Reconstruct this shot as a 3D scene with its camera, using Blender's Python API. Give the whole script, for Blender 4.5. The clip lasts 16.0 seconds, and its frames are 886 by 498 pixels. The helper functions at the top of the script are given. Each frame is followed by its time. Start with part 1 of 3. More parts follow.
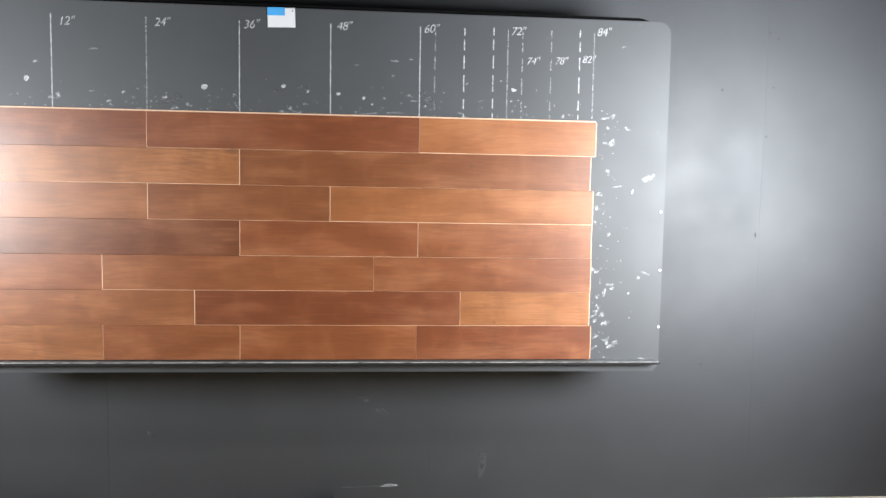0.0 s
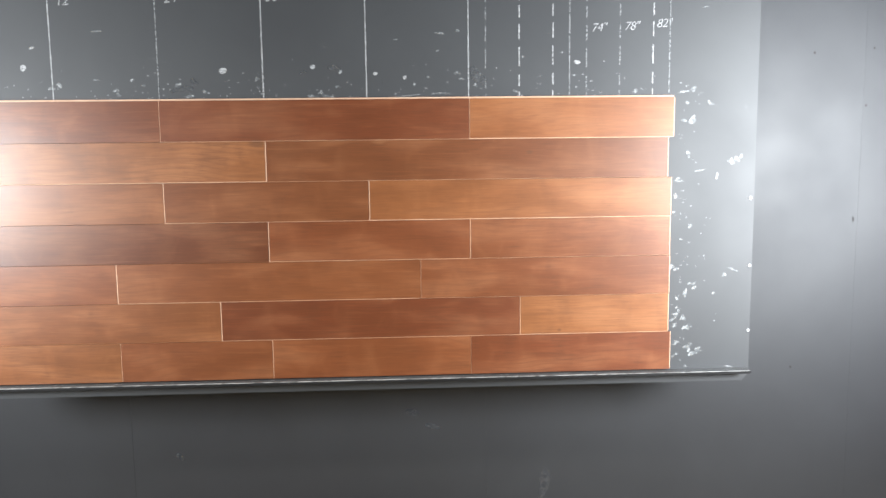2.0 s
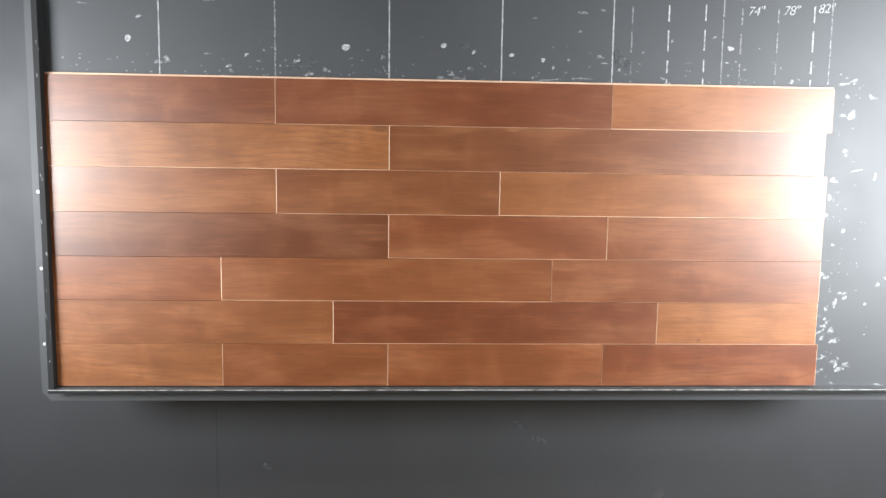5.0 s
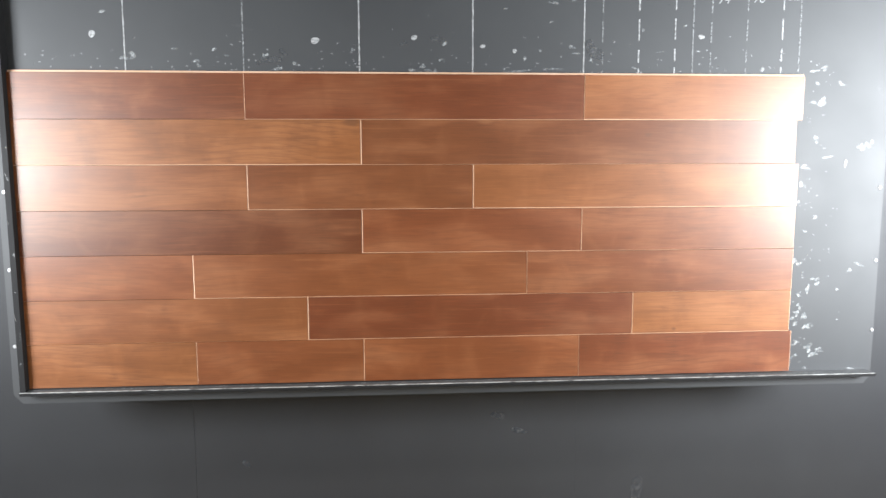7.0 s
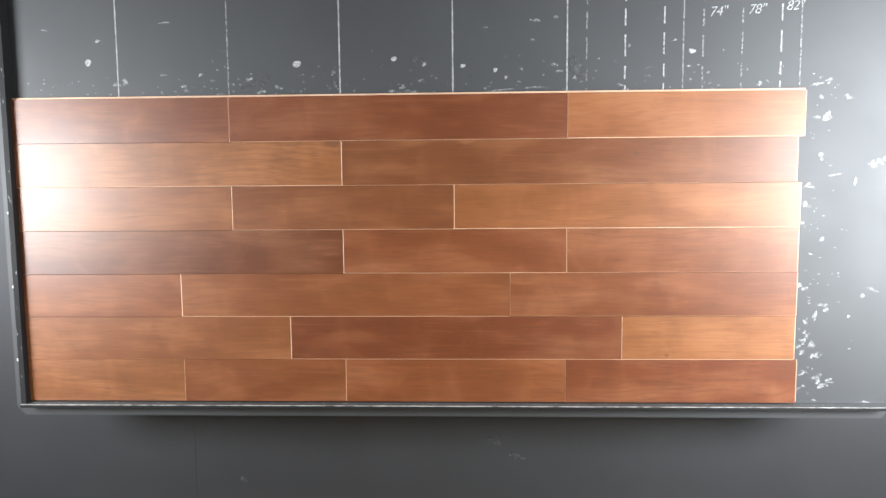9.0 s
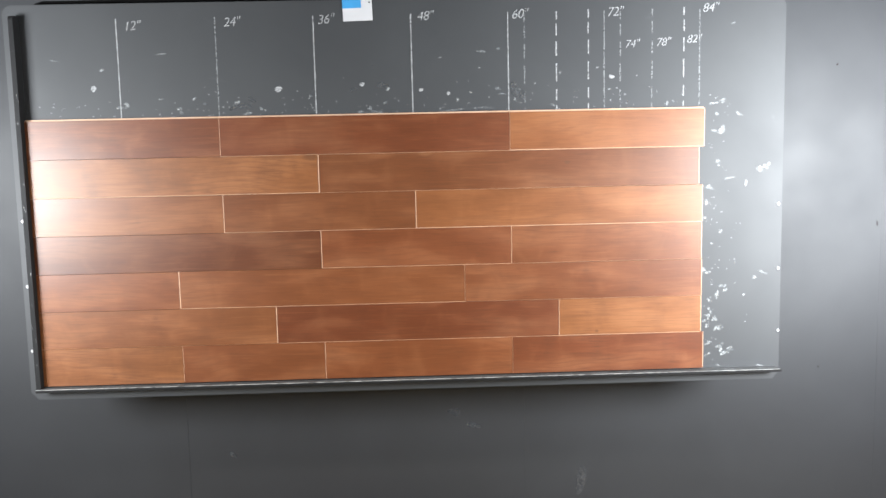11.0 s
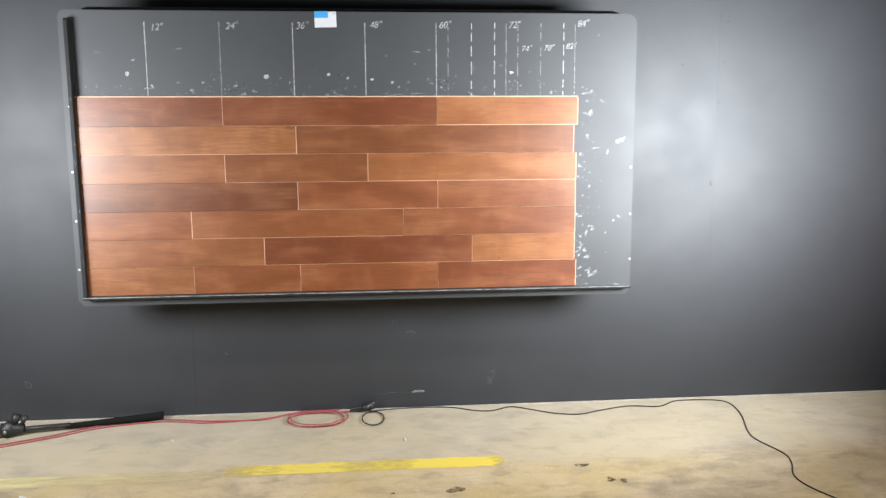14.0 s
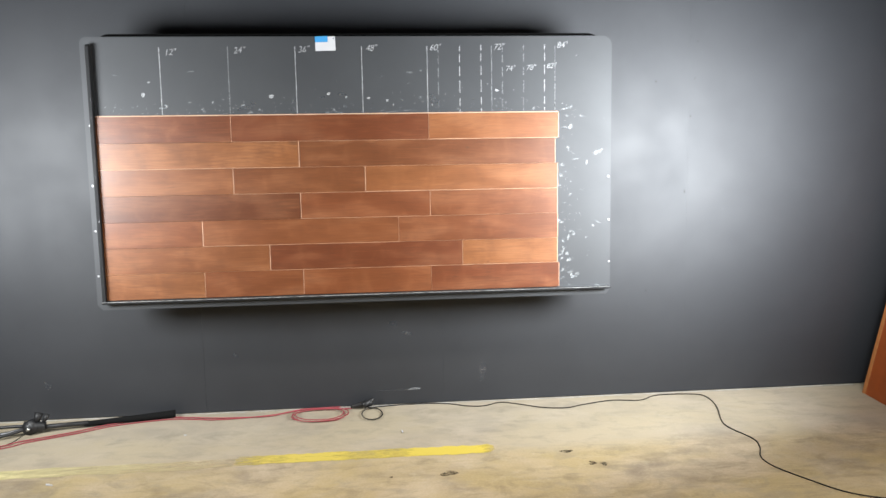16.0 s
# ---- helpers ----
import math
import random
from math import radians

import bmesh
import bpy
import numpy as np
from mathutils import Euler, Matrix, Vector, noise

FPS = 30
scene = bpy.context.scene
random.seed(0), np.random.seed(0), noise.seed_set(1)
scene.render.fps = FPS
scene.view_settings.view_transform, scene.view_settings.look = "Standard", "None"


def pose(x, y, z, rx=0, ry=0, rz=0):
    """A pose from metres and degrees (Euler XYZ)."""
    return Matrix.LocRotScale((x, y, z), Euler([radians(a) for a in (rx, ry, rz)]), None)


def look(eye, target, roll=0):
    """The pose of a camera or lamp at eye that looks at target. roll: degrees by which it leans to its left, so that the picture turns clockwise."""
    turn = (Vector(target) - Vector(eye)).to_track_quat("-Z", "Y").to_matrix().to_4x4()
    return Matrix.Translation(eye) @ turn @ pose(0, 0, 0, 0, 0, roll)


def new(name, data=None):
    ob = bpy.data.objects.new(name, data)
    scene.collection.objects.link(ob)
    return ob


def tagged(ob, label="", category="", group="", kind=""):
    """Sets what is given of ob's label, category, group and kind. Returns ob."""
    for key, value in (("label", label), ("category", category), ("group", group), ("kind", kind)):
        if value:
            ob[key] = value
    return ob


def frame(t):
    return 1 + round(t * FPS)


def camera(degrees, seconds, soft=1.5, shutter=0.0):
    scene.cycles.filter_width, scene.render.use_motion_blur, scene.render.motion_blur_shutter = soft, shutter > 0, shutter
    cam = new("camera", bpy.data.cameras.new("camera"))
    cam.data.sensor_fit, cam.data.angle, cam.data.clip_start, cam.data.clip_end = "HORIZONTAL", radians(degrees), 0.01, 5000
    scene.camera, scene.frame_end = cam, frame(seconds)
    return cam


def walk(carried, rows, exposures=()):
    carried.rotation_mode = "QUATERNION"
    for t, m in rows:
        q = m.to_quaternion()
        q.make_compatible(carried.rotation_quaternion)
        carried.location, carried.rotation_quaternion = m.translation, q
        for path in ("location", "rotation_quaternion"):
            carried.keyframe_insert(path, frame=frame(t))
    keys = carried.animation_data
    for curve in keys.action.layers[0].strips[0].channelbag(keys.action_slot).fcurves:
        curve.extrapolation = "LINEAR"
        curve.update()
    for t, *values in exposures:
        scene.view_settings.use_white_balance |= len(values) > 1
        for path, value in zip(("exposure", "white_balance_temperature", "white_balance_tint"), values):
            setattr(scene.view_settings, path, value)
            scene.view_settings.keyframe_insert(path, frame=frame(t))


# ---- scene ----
cam = camera(62.0, 16.0)
PATH = [
    (0, (1.398, -2.564, 1.250), (1.565, -0.577, 1.097), 1.0),
    (0.5, (1.339, -2.417, 1.290), (1.633, -0.449, 1.088), -1.3),
    (1, (1.240, -2.314, 1.292), (1.602, -0.363, 1.046), -1.3),
    (1.5, (1.278, -2.272, 1.288), (1.548, -0.306, 1.041), -1.0),
    (2, (1.343, -2.232, 1.308), (1.430, -0.246, 1.081), -0.7),
    (2.5, (1.406, -2.195, 1.300), (1.387, -0.209, 1.069), 0.2),
    (3, (1.378, -2.160, 1.293), (1.373, -0.174, 1.052), 0.2),
    (3.5, (1.222, -2.102, 1.294), (1.272, -0.120, 1.029), -0.7),
    (4, (1.057, -2.065, 1.294), (1.182, -0.085, 1.039), 0.3),
    (4.2, (1.006, -2.056, 1.274), (1.096, -0.069, 1.064), 0.9),
    (6.3, (0.954, -2.003, 1.281), (1.069, -0.022, 1.033), 0.6),
    (6.5, (0.963, -2.006, 1.279), (1.071, -0.024, 1.036), 0.3),
    (7, (0.992, -2.017, 1.289), (1.134, -0.038, 1.036), -0.1),
    (7.5, (1.027, -2.024, 1.289), (1.140, -0.044, 1.034), -0.1),
    (8, (1.122, -2.020, 1.285), (1.087, -0.031, 1.076), -0.4),
    (8.5, (1.226, -2.008, 1.298), (1.159, -0.018, 1.101), 0.3),
    (9, (1.270, -2.001, 1.294), (1.190, -0.013, 1.090), -0.5),
    (9.2, (1.272, -2.001, 1.300), (1.188, -0.013, 1.095), -0.8),
    (11.3, (1.246, -2.452, 1.305), (1.301, -0.462, 1.117), -1.3),
    (11.5, (1.25, -2.517, 1.305), (1.291, -0.524, 1.136), -1.3),
    (11.7, (1.286, -2.584, 1.311), (1.327, -0.594, 1.113), -0.1),
    (12, (1.346, -2.675, 1.33), (1.395, -0.705, 0.99), 0.9),
    (12.5, (1.319, -2.822, 1.301), (1.37, -0.838, 1.054), -1.5),
    (13, (1.21, -2.992, 1.301), (1.305, -1.012, 1.039), -2.3),
    (13.5, (1.187, -3.107, 1.295), (1.327, -1.132, 1.008), -1.3),
    (14, (1.28, -3.247, 1.291), (1.442, -1.273, 1.016), -0.4),
    (14.5, (1.367, -3.403, 1.261), (1.42, -1.426, 0.967), -0.1),
    (15, (1.361, -3.459, 1.248), (1.447, -1.482, 0.952), -2.8),
    (15.5, (1.318, -3.506, 1.252), (1.435, -1.532, 0.955), -1.2),
    (16, (1.277, -3.512, 1.265), (1.449, -1.533, 1.037), -1.0),
]
walk(cam, [(t, look(eye, target, roll)) for t, eye, target, roll in PATH], ((0.0, 0.0), (11.0, 0.0), (13.5, 0.08), (16.0, 0.08)))

# ---- light: a dim closed room, lit by two soft lamps to either side of the camera ----
world = bpy.data.worlds.new("room_air")
world.use_nodes = True
world.node_tree.nodes["Background"].inputs[0].default_value = (0.8, 0.9, 1.0, 1)
world.node_tree.nodes["Background"].inputs[1].default_value = 0.015
scene.world = world
LAMP_POWER = 62.0


def soft_lamp(name, eye, target, width, height, power, colour, spread=146):
    data = bpy.data.lights.new(name, "AREA")
    data.shape, data.size, data.size_y = "RECTANGLE", width, height
    data.energy, data.color, data.spread = power, colour, radians(spread)
    ob = new(name, data)
    ob.matrix_world = look(eye, target)
    return ob


soft_lamp("softbox_lamp_west", (-0.80, -1.10, 1.25), (-0.25, 0.1, 1.33), 0.70, 0.58, LAMP_POWER * 0.79, (0.93, 0.97, 1.0), 150)
soft_lamp("softbox_lamp_east", (3.20, -1.14, 1.26), (2.50, 0.3, 1.45), 0.82, 0.62, LAMP_POWER * 1.54, (0.92, 0.965, 1.0), 140)
# unseen overhead fill, added to brighten the floor
soft_lamp("ceiling_lamp", (1.6, -1.85, 2.88), (1.6, -1.65, 0.0), 3.8, 0.25, 47.0, (1.0, 0.94, 0.85), 108)


# ---- materials ----
class Mat:
    """A node material with short helpers."""

    def __init__(self, name, roughness=0.5, metallic=0.0, specular=0.5):
        self.m = bpy.data.materials.new(name)
        self.m.use_nodes = True
        self.t = self.m.node_tree
        self.bsdf = self.t.nodes["Principled BSDF"]
        self.set("Roughness", roughness)
        self.set("Metallic", metallic)
        self.set("Specular IOR Level", specular)

    def node(self, kind, **inputs):
        n = self.t.nodes.new(kind)
        for key, value in inputs.items():
            self.put(n, key, value)
        return n

    def put(self, n, key, value):
        if isinstance(value, bpy.types.NodeSocket):
            self.t.links.new(value, n.inputs[key])
        else:
            n.inputs[key].default_value = value

    def set(self, key, value):
        self.put(self.bsdf, key, value)

    def coords(self, scale=(1, 1, 1), which="Object", shift=None):
        n = self.t.nodes.new("ShaderNodeTexCoord")
        mp = self.node("ShaderNodeMapping", Vector=n.outputs[which])
        mp.inputs["Scale"].default_value = scale
        if shift is not None:
            self.put(mp, "Location", shift)
        return mp.outputs[0]

    def place(self, scale=(1, 1, 1)):
        n = self.t.nodes.new("ShaderNodeNewGeometry")
        mp = self.node("ShaderNodeMapping", Vector=n.outputs["Position"])
        mp.inputs["Scale"].default_value = scale
        return mp.outputs[0]

    def noise(self, vec, scale, detail=4.0, rough=0.55, distortion=0.0):
        n = self.node("ShaderNodeTexNoise", Vector=vec, Scale=scale, Detail=detail, Roughness=rough, Distortion=distortion)
        return n.outputs[0]

    def ramp(self, fac, *stops):
        n = self.node("ShaderNodeValToRGB", Fac=fac)
        while len(n.color_ramp.elements) < len(stops):
            n.color_ramp.elements.new(0.5)
        for e, (p, c) in zip(n.color_ramp.elements, stops):
            e.position = p
            e.color = (c, c, c, 1) if isinstance(c, (int, float)) else (*c, 1)
        return n.outputs[0]

    def mix(self, fac, a, b, blend="MIX"):
        n = self.t.nodes.new("ShaderNodeMix")
        n.data_type, n.blend_type = "RGBA", blend
        for i, v in ((0, fac), (6, a), (7, b)):
            if isinstance(v, bpy.types.NodeSocket):
                self.t.links.new(v, n.inputs[i])
            else:
                n.inputs[i].default_value = v if i == 0 else ((v, v, v, 1) if isinstance(v, (int, float)) else (*v, 1))
        return n.outputs[2]

    def math(self, op, a, b=0.0, c=0.0, clamp=False):
        n = self.t.nodes.new("ShaderNodeMath")
        n.operation, n.use_clamp = op, clamp
        for i, v in enumerate((a, b, c)):
            if isinstance(v, bpy.types.NodeSocket):
                self.t.links.new(v, n.inputs[i])
            else:
                n.inputs[i].default_value = v
        return n.outputs[0]

    def bump(self, height, strength=0.2, distance=0.002):
        n = self.node("ShaderNodeBump", Height=height, Strength=strength, Distance=distance)
        self.set("Normal", n.outputs[0])


def wood_material():
    """Stained hardwood flooring; each plank's own colour value holds tone, redness and grain strength."""
    w = Mat("stained_wood", 0.3, specular=0.5)
    info = w.t.nodes.new("ShaderNodeObjectInfo")
    sep = w.node("ShaderNodeSeparateColor", Color=info.outputs["Color"])
    tone, red, grain_amount = sep.outputs[0], sep.outputs[1], sep.outputs[2]
    offset = w.node("ShaderNodeCombineXYZ", X=w.math("MULTIPLY", info.outputs["Random"], 37.0), Z=w.math("MULTIPLY", info.outputs["Random"], 11.0)).outputs[0]
    broad = w.noise(w.coords((2.4, 1, 8.0), shift=offset), 1.2, 3.0, 0.5, 0.4)
    figure = w.noise(w.coords((6.5, 1, 4.5), shift=offset), 1.5, 3.0, 0.55, 0.5)
    drift = w.noise(w.coords((2.6, 1, 30.0), shift=offset), 1.4, 6.0, 0.62, 0.7)
    streak = w.noise(w.coords((4.2, 1, 84.0), shift=offset), 1.4, 6.0, 0.64, 0.6)
    line = w.noise(w.coords((7.5, 1, 190.0), shift=offset), 1.6, 5.0, 0.62, 0.3)
    fine = w.noise(w.coords((9.0, 1, 420.0), shift=offset), 1.5, 2.0, 0.6)
    low = w.mix(red, (0.083, 0.0226, 0.0052), (0.094, 0.0178, 0.0043))
    high = w.mix(red, (0.276, 0.1050, 0.0320), (0.262, 0.0715, 0.0198))
    base = w.mix(tone, low, high)
    dark = w.mix(0.58, base, (0.055, 0.0165, 0.006))
    light = w.mix(0.36, base, (0.52, 0.25, 0.115))
    strong = w.math("ADD", w.math("MULTIPLY", grain_amount, 0.75), 0.20)
    col = w.mix(w.math("MULTIPLY", w.ramp(broad, (0.34, 1.0), (0.56, 0.0)), 0.42), base, dark)
    col = w.mix(w.math("MULTIPLY", w.ramp(broad, (0.48, 0.0), (0.70, 1.0)), 0.46), col, light)
    col = w.mix(w.math("MULTIPLY", w.ramp(figure, (0.50, 0.0), (0.70, 1.0)), w.math("MULTIPLY", strong, 0.50)), col, dark)
    col = w.mix(w.math("MULTIPLY", w.ramp(figure, (0.30, 1.0), (0.46, 0.0)), w.math("MULTIPLY", strong, 0.34)), col, light)
    col = w.mix(w.math("MULTIPLY", w.ramp(drift, (0.36, 1.0), (0.52, 0.0)), w.math("MULTIPLY", strong, 0.46)), col, dark)
    # growth rings, cut at a slant: long lines that bow and close up
    warp = w.noise(w.coords((1.5, 1, 5.0), shift=offset), 1.0, 2.0, 0.5, 0.3)
    height = w.t.nodes.new("ShaderNodeSeparateXYZ")
    w.t.links.new(w.coords(), height.inputs[0])
    ring = w.math("SINE", w.math("ADD", w.math("MULTIPLY", height.outputs["Z"], 380.0), w.math("MULTIPLY", warp, 70.0)))
    col = w.mix(w.math("MULTIPLY", w.ramp(ring, (0.35, 0.0), (1.0, 1.0)), w.math("MULTIPLY", strong, w.ramp(broad, (0.40, 0.06), (0.60, 0.36)))), col, dark)
    # fine lines come and go along the plank
    some = w.math("MULTIPLY", w.ramp(figure, (0.42, 0.15), (0.60, 1.0)), strong)
    col = w.mix(w.math("MULTIPLY", w.ramp(streak, (0.38, 1.0), (0.45, 0.0)), w.math("MULTIPLY", some, 0.66)), col, dark)
    col = w.mix(w.math("MULTIPLY", w.ramp(streak, (0.56, 0.0), (0.70, 1.0)), 0.24), col, light)
    col = w.mix(w.math("MULTIPLY", w.ramp(line, (0.39, 1.0), (0.44, 0.0)), w.math("MULTIPLY", some, 0.62)), col, dark)
    col = w.mix(0.22, col, w.ramp(fine, (0.35, 0.25), (0.65, 0.75)), "SOFT_LIGHT")
    # small knots: centre in x and z, half sizes, and whether dark
    for kx, kz, sx, sz, is_dark in ((0.893, 1.377, 0.030, 0.014, True), (1.255, 1.380, 0.026, 0.009, False), (1.80, 0.793, 0.008, 0.006, True), (1.707, 1.343, 0.014, 0.008, True)):
        g = w.t.nodes.new("ShaderNodeNewGeometry")
        mp = w.node("ShaderNodeMapping", Vector=g.outputs["Position"])
        mp.vector_type = "POINT"
        mp.inputs["Scale"].default_value = (1 / sx, 0, 1 / sz)
        mp.inputs["Location"].default_value = (-kx / sx, 0, -kz / sz)
        ln = w.t.nodes.new("ShaderNodeVectorMath")
        ln.operation = "LENGTH"
        w.t.links.new(mp.outputs[0], ln.inputs[0])
        mask = w.math("ADD", ln.outputs["Value"], w.math("MULTIPLY", w.math("SUBTRACT", streak, 0.5), 1.6))
        col = w.mix(w.math("MULTIPLY", w.ramp(mask, (0.45, 1.0), (1.0, 0.0)), 0.6 if is_dark else 0.2), col, (0.095, 0.036, 0.014) if is_dark else (0.46, 0.22, 0.10))
    w.set("Base Color", col)
    w.set("Roughness", w.ramp(broad, (0.3, 0.43), (0.7, 0.50)))
    w.set("Specular IOR Level", 0.52)
    w.set("Coat Weight", 0.24)
    w.set("Coat Roughness", 0.28)
    w.bump(w.math("ADD", line, streak), 0.09, 0.0006)
    return w.m


def raw_wood_material():
    w = Mat("raw_wood_edge", 0.6)
    g = w.noise(w.place((4, 1, 60)), 3.0, 3.0)
    w.set("Base Color", w.ramp(g, (0.3, (0.56, 0.34, 0.22)), (0.7, (0.70, 0.48, 0.34))))
    return w.m


def paint_material(name, dark, light, rough_low, rough_high, scuffs, bump=0.15, specular=0.5):
    """Dark rolled wall paint, with roller texture, faint clouds and pale rubbed scuffs."""
    p = Mat(name, 0.4, specular=specular)
    cloud = p.noise(p.place((1, 1, 1)), 1.7, 5.0, 0.6, 0.4)
    roller = p.noise(p.place((1, 1, 0.55)), 220.0, 2.0, 0.6)
    rub = p.noise(p.place((2.2, 1, 5.0)), 3.1, 8.0, 0.7, 0.9)
    col = p.ramp(cloud, (0.3, dark), (0.72, light))
    col = p.mix(p.math("MULTIPLY", p.ramp(rub, (0.66, 0.0), (0.80, 1.0)), scuffs), col, (0.34, 0.35, 0.37))
    p.set("Base Color", col)
    p.set("Roughness", p.ramp(p.noise(p.place(), 5.0, 4.0), (0.3, rough_low), (0.7, rough_high)))
    p.bump(roller, bump, 0.0007)
    return p.m


def concrete_material():
    c = Mat("worn_concrete", 0.6, specular=0.35)
    cloud = c.noise(c.place((1.0, 1.5, 1)), 2.6, 8.0, 0.66, 0.5)
    warm = c.noise(c.place((0.9, 1.2, 1)), 1.5, 6.0, 0.6, 0.4)
    drag = c.noise(c.place((1.5, 8.0, 1)), 2.2, 3.5, 0.6, 0.5)
    patch = c.noise(c.place((2.2, 3.2, 1)), 3.0, 4.5, 0.64, 0.6)
    pale = c.noise(c.place((2.0, 3.0, 1)), 4.1, 7.0, 0.7, 0.6)
    grit = c.noise(c.place(), 95.0, 3.0, 0.7)
    col = c.ramp(cloud, (0.34, (0.30, 0.245, 0.175)), (0.5, (0.485, 0.398, 0.278)), (0.66, (0.59, 0.493, 0.355)))
    col = c.mix(c.math("MULTIPLY", c.ramp(warm, (0.42, 0.0), (0.60, 1.0)), 0.74), col, (0.47, 0.368, 0.180))
    col = c.mix(c.math("MULTIPLY", c.ramp(drag, (0.54, 0.0), (0.68, 1.0)), 0.36), col, (0.24, 0.20, 0.14))
    col = c.mix(c.math("MULTIPLY", c.ramp(patch, (0.52, 0.0), (0.68, 1.0)), 0.40), col, (0.20, 0.16, 0.105))
    col = c.mix(c.math("MULTIPLY", c.ramp(pale, (0.56, 0.0), (0.70, 1.0)), 0.32), col, (0.62, 0.545, 0.40))
    col = c.mix(0.35, col, c.ramp(grit, (0.3, 0.3), (0.7, 0.7)), "SOFT_LIGHT")
    # greyer trowelled bay along the wall; old grey drag marks lie across it all
    side = c.t.nodes.new("ShaderNodeSeparateXYZ")
    c.t.links.new(c.place((1, 1, 1)), side.inputs[0])
    reach = c.math("ADD", side.outputs["Y"], c.math("MULTIPLY", c.math("SUBTRACT", warm, 0.5), 0.35))
    bay = c.ramp(c.math("ADD", reach, 0.5), (0.06, 0.0), (0.20, 1.0))
    col = c.mix(c.math("MULTIPLY", bay, 0.55), col, (0.475, 0.428, 0.352))
    smear = c.noise(c.place((1.7, 2.8, 1)), 3.3, 8.0, 0.66, 0.5)
    col = c.mix(c.math("MULTIPLY", c.ramp(smear, (0.52, 0.0), (0.66, 1.0)), 0.42), col, (0.285, 0.250, 0.195))
    c.set("Base Color", col)
    c.set("Roughness", c.ramp(cloud, (0.3, 0.5), (0.7, 0.72)))
    c.bump(c.math("ADD", grit, c.math("MULTIPLY", patch, 2.0)), 0.18, 0.002)
    return c.m


def patchy_material(name, colour, low, high, scale=(30, 30, 30), rough=0.8):
    """Chalk or worn paint: thin cover, broken by noise."""
    k = Mat(name, rough, specular=0.5)
    n = k.noise(k.place(scale), 1.0, 5.0, 0.65)
    k.set("Base Color", k.mix(n, tuple(v * 0.86 for v in colour), colour))
    k.set("Alpha", k.ramp(n, (low, 0.0), (high, 1.0)))
    return k.m


def line_material(name, west, east, wear, scale):
    """Floor paint that goes from one colour and cover to another along x; wear rows are x and cover."""
    k = Mat(name, 0.6, specular=0.4)
    sep = k.t.nodes.new("ShaderNodeSeparateXYZ")
    k.t.links.new(k.place(), sep.inputs[0])
    along = k.math("MULTIPLY", k.math("ADD", sep.outputs["X"], 3.0), 0.2)
    n = k.noise(k.place(scale), 1.0, 6.0, 0.68, 0.4)
    k.set("Base Color", k.mix(k.ramp(along, *[((x + 3.0) * 0.2, v) for x, v in ((wear[0][0], 0.0), (wear[-1][0], 1.0))]), west, east))
    cover = k.ramp(along, *[((x + 3.0) * 0.2, v) for x, v in wear])
    k.set("Alpha", k.ramp(k.math("ADD", cover, k.math("MULTIPLY", k.math("SUBTRACT", n, 0.5), 1.2)), (0.20, 0.0), (0.90, 0.96)))
    return k.m


def plain_material(name, colour, rough, metallic=0.0, vary=0.15, scale=30.0, bump=0.05):
    k = Mat(name, rough, metallic)
    n = k.noise(k.place(), scale, 4.0)
    k.set("Base Color", k.mix(n, tuple(v * (1 - vary) for v in colour), tuple(min(1, v * (1 + vary)) for v in colour)))
    k.bump(n, bump, 0.001)
    return k.m


WOOD = wood_material()
RAW = raw_wood_material()
WALL_PAINT = paint_material("dark_grey_wall_paint", (0.017, 0.0185, 0.0225), (0.024, 0.0258, 0.0305), 0.57, 0.64, 0.02, specular=0.62)
BOARD_PAINT = paint_material("charcoal_board_paint", (0.038, 0.040, 0.044), (0.049, 0.052, 0.056), 0.58, 0.64, 0.08, 0.10, specular=0.58)
RAIL_DARK = paint_material("black_rail_paint", (0.016, 0.016, 0.017), (0.022, 0.022, 0.023), 0.60, 0.70, 0.30, 0.10, specular=0.15)
RAIL_PAINT = paint_material("rubbed_rail_paint", (0.060, 0.063, 0.067), (0.085, 0.088, 0.092), 0.36, 0.46, 0.45, 0.10)
CONCRETE = concrete_material()
CHALK = patchy_material("white_chalk", (0.44, 0.45, 0.46), 0.20, 0.60, (160, 160, 160))
CHALK_FAINT = patchy_material("faint_chalk", (0.27, 0.28, 0.29), 0.24, 0.64, (160, 160, 160))
GLUE = patchy_material("white_glue_smear", (0.49, 0.51, 0.52), 0.40, 0.80, (110, 110, 110), 0.4)
GLUE_SOFT = patchy_material("thin_glue_film", (0.37, 0.39, 0.40), 0.40, 0.84, (95, 95, 95), 0.4)
WALL_RUB = patchy_material("wall_rub_grey", (0.085, 0.088, 0.095), 0.36, 0.85, (60, 60, 60))
PALE_EDGE = patchy_material("pale_floor_edge", (0.76, 0.73, 0.67), 0.28, 0.62, (9, 60, 30), 0.7)
EDGE_RUB = patchy_material("rubbed_white_edge", (0.54, 0.55, 0.55), 0.28, 0.66, (26, 60, 60), 0.5)
GREY_SMUDGE = patchy_material("grey_smudge", (0.105, 0.109, 0.116), 0.36, 0.75, (70, 70, 70))
YELLOW = line_material("yellow_floor_paint", (0.69, 0.56, 0.13), (0.72, 0.57, 0.09), ((0.60, 0.25), (0.76, 0.75), (1.0, 1.0), (1.16, 0.60), (1.36, 0.70), (1.46, 1.05), (1.70, 1.0), (1.76, 0.45)), (14, 34, 20))
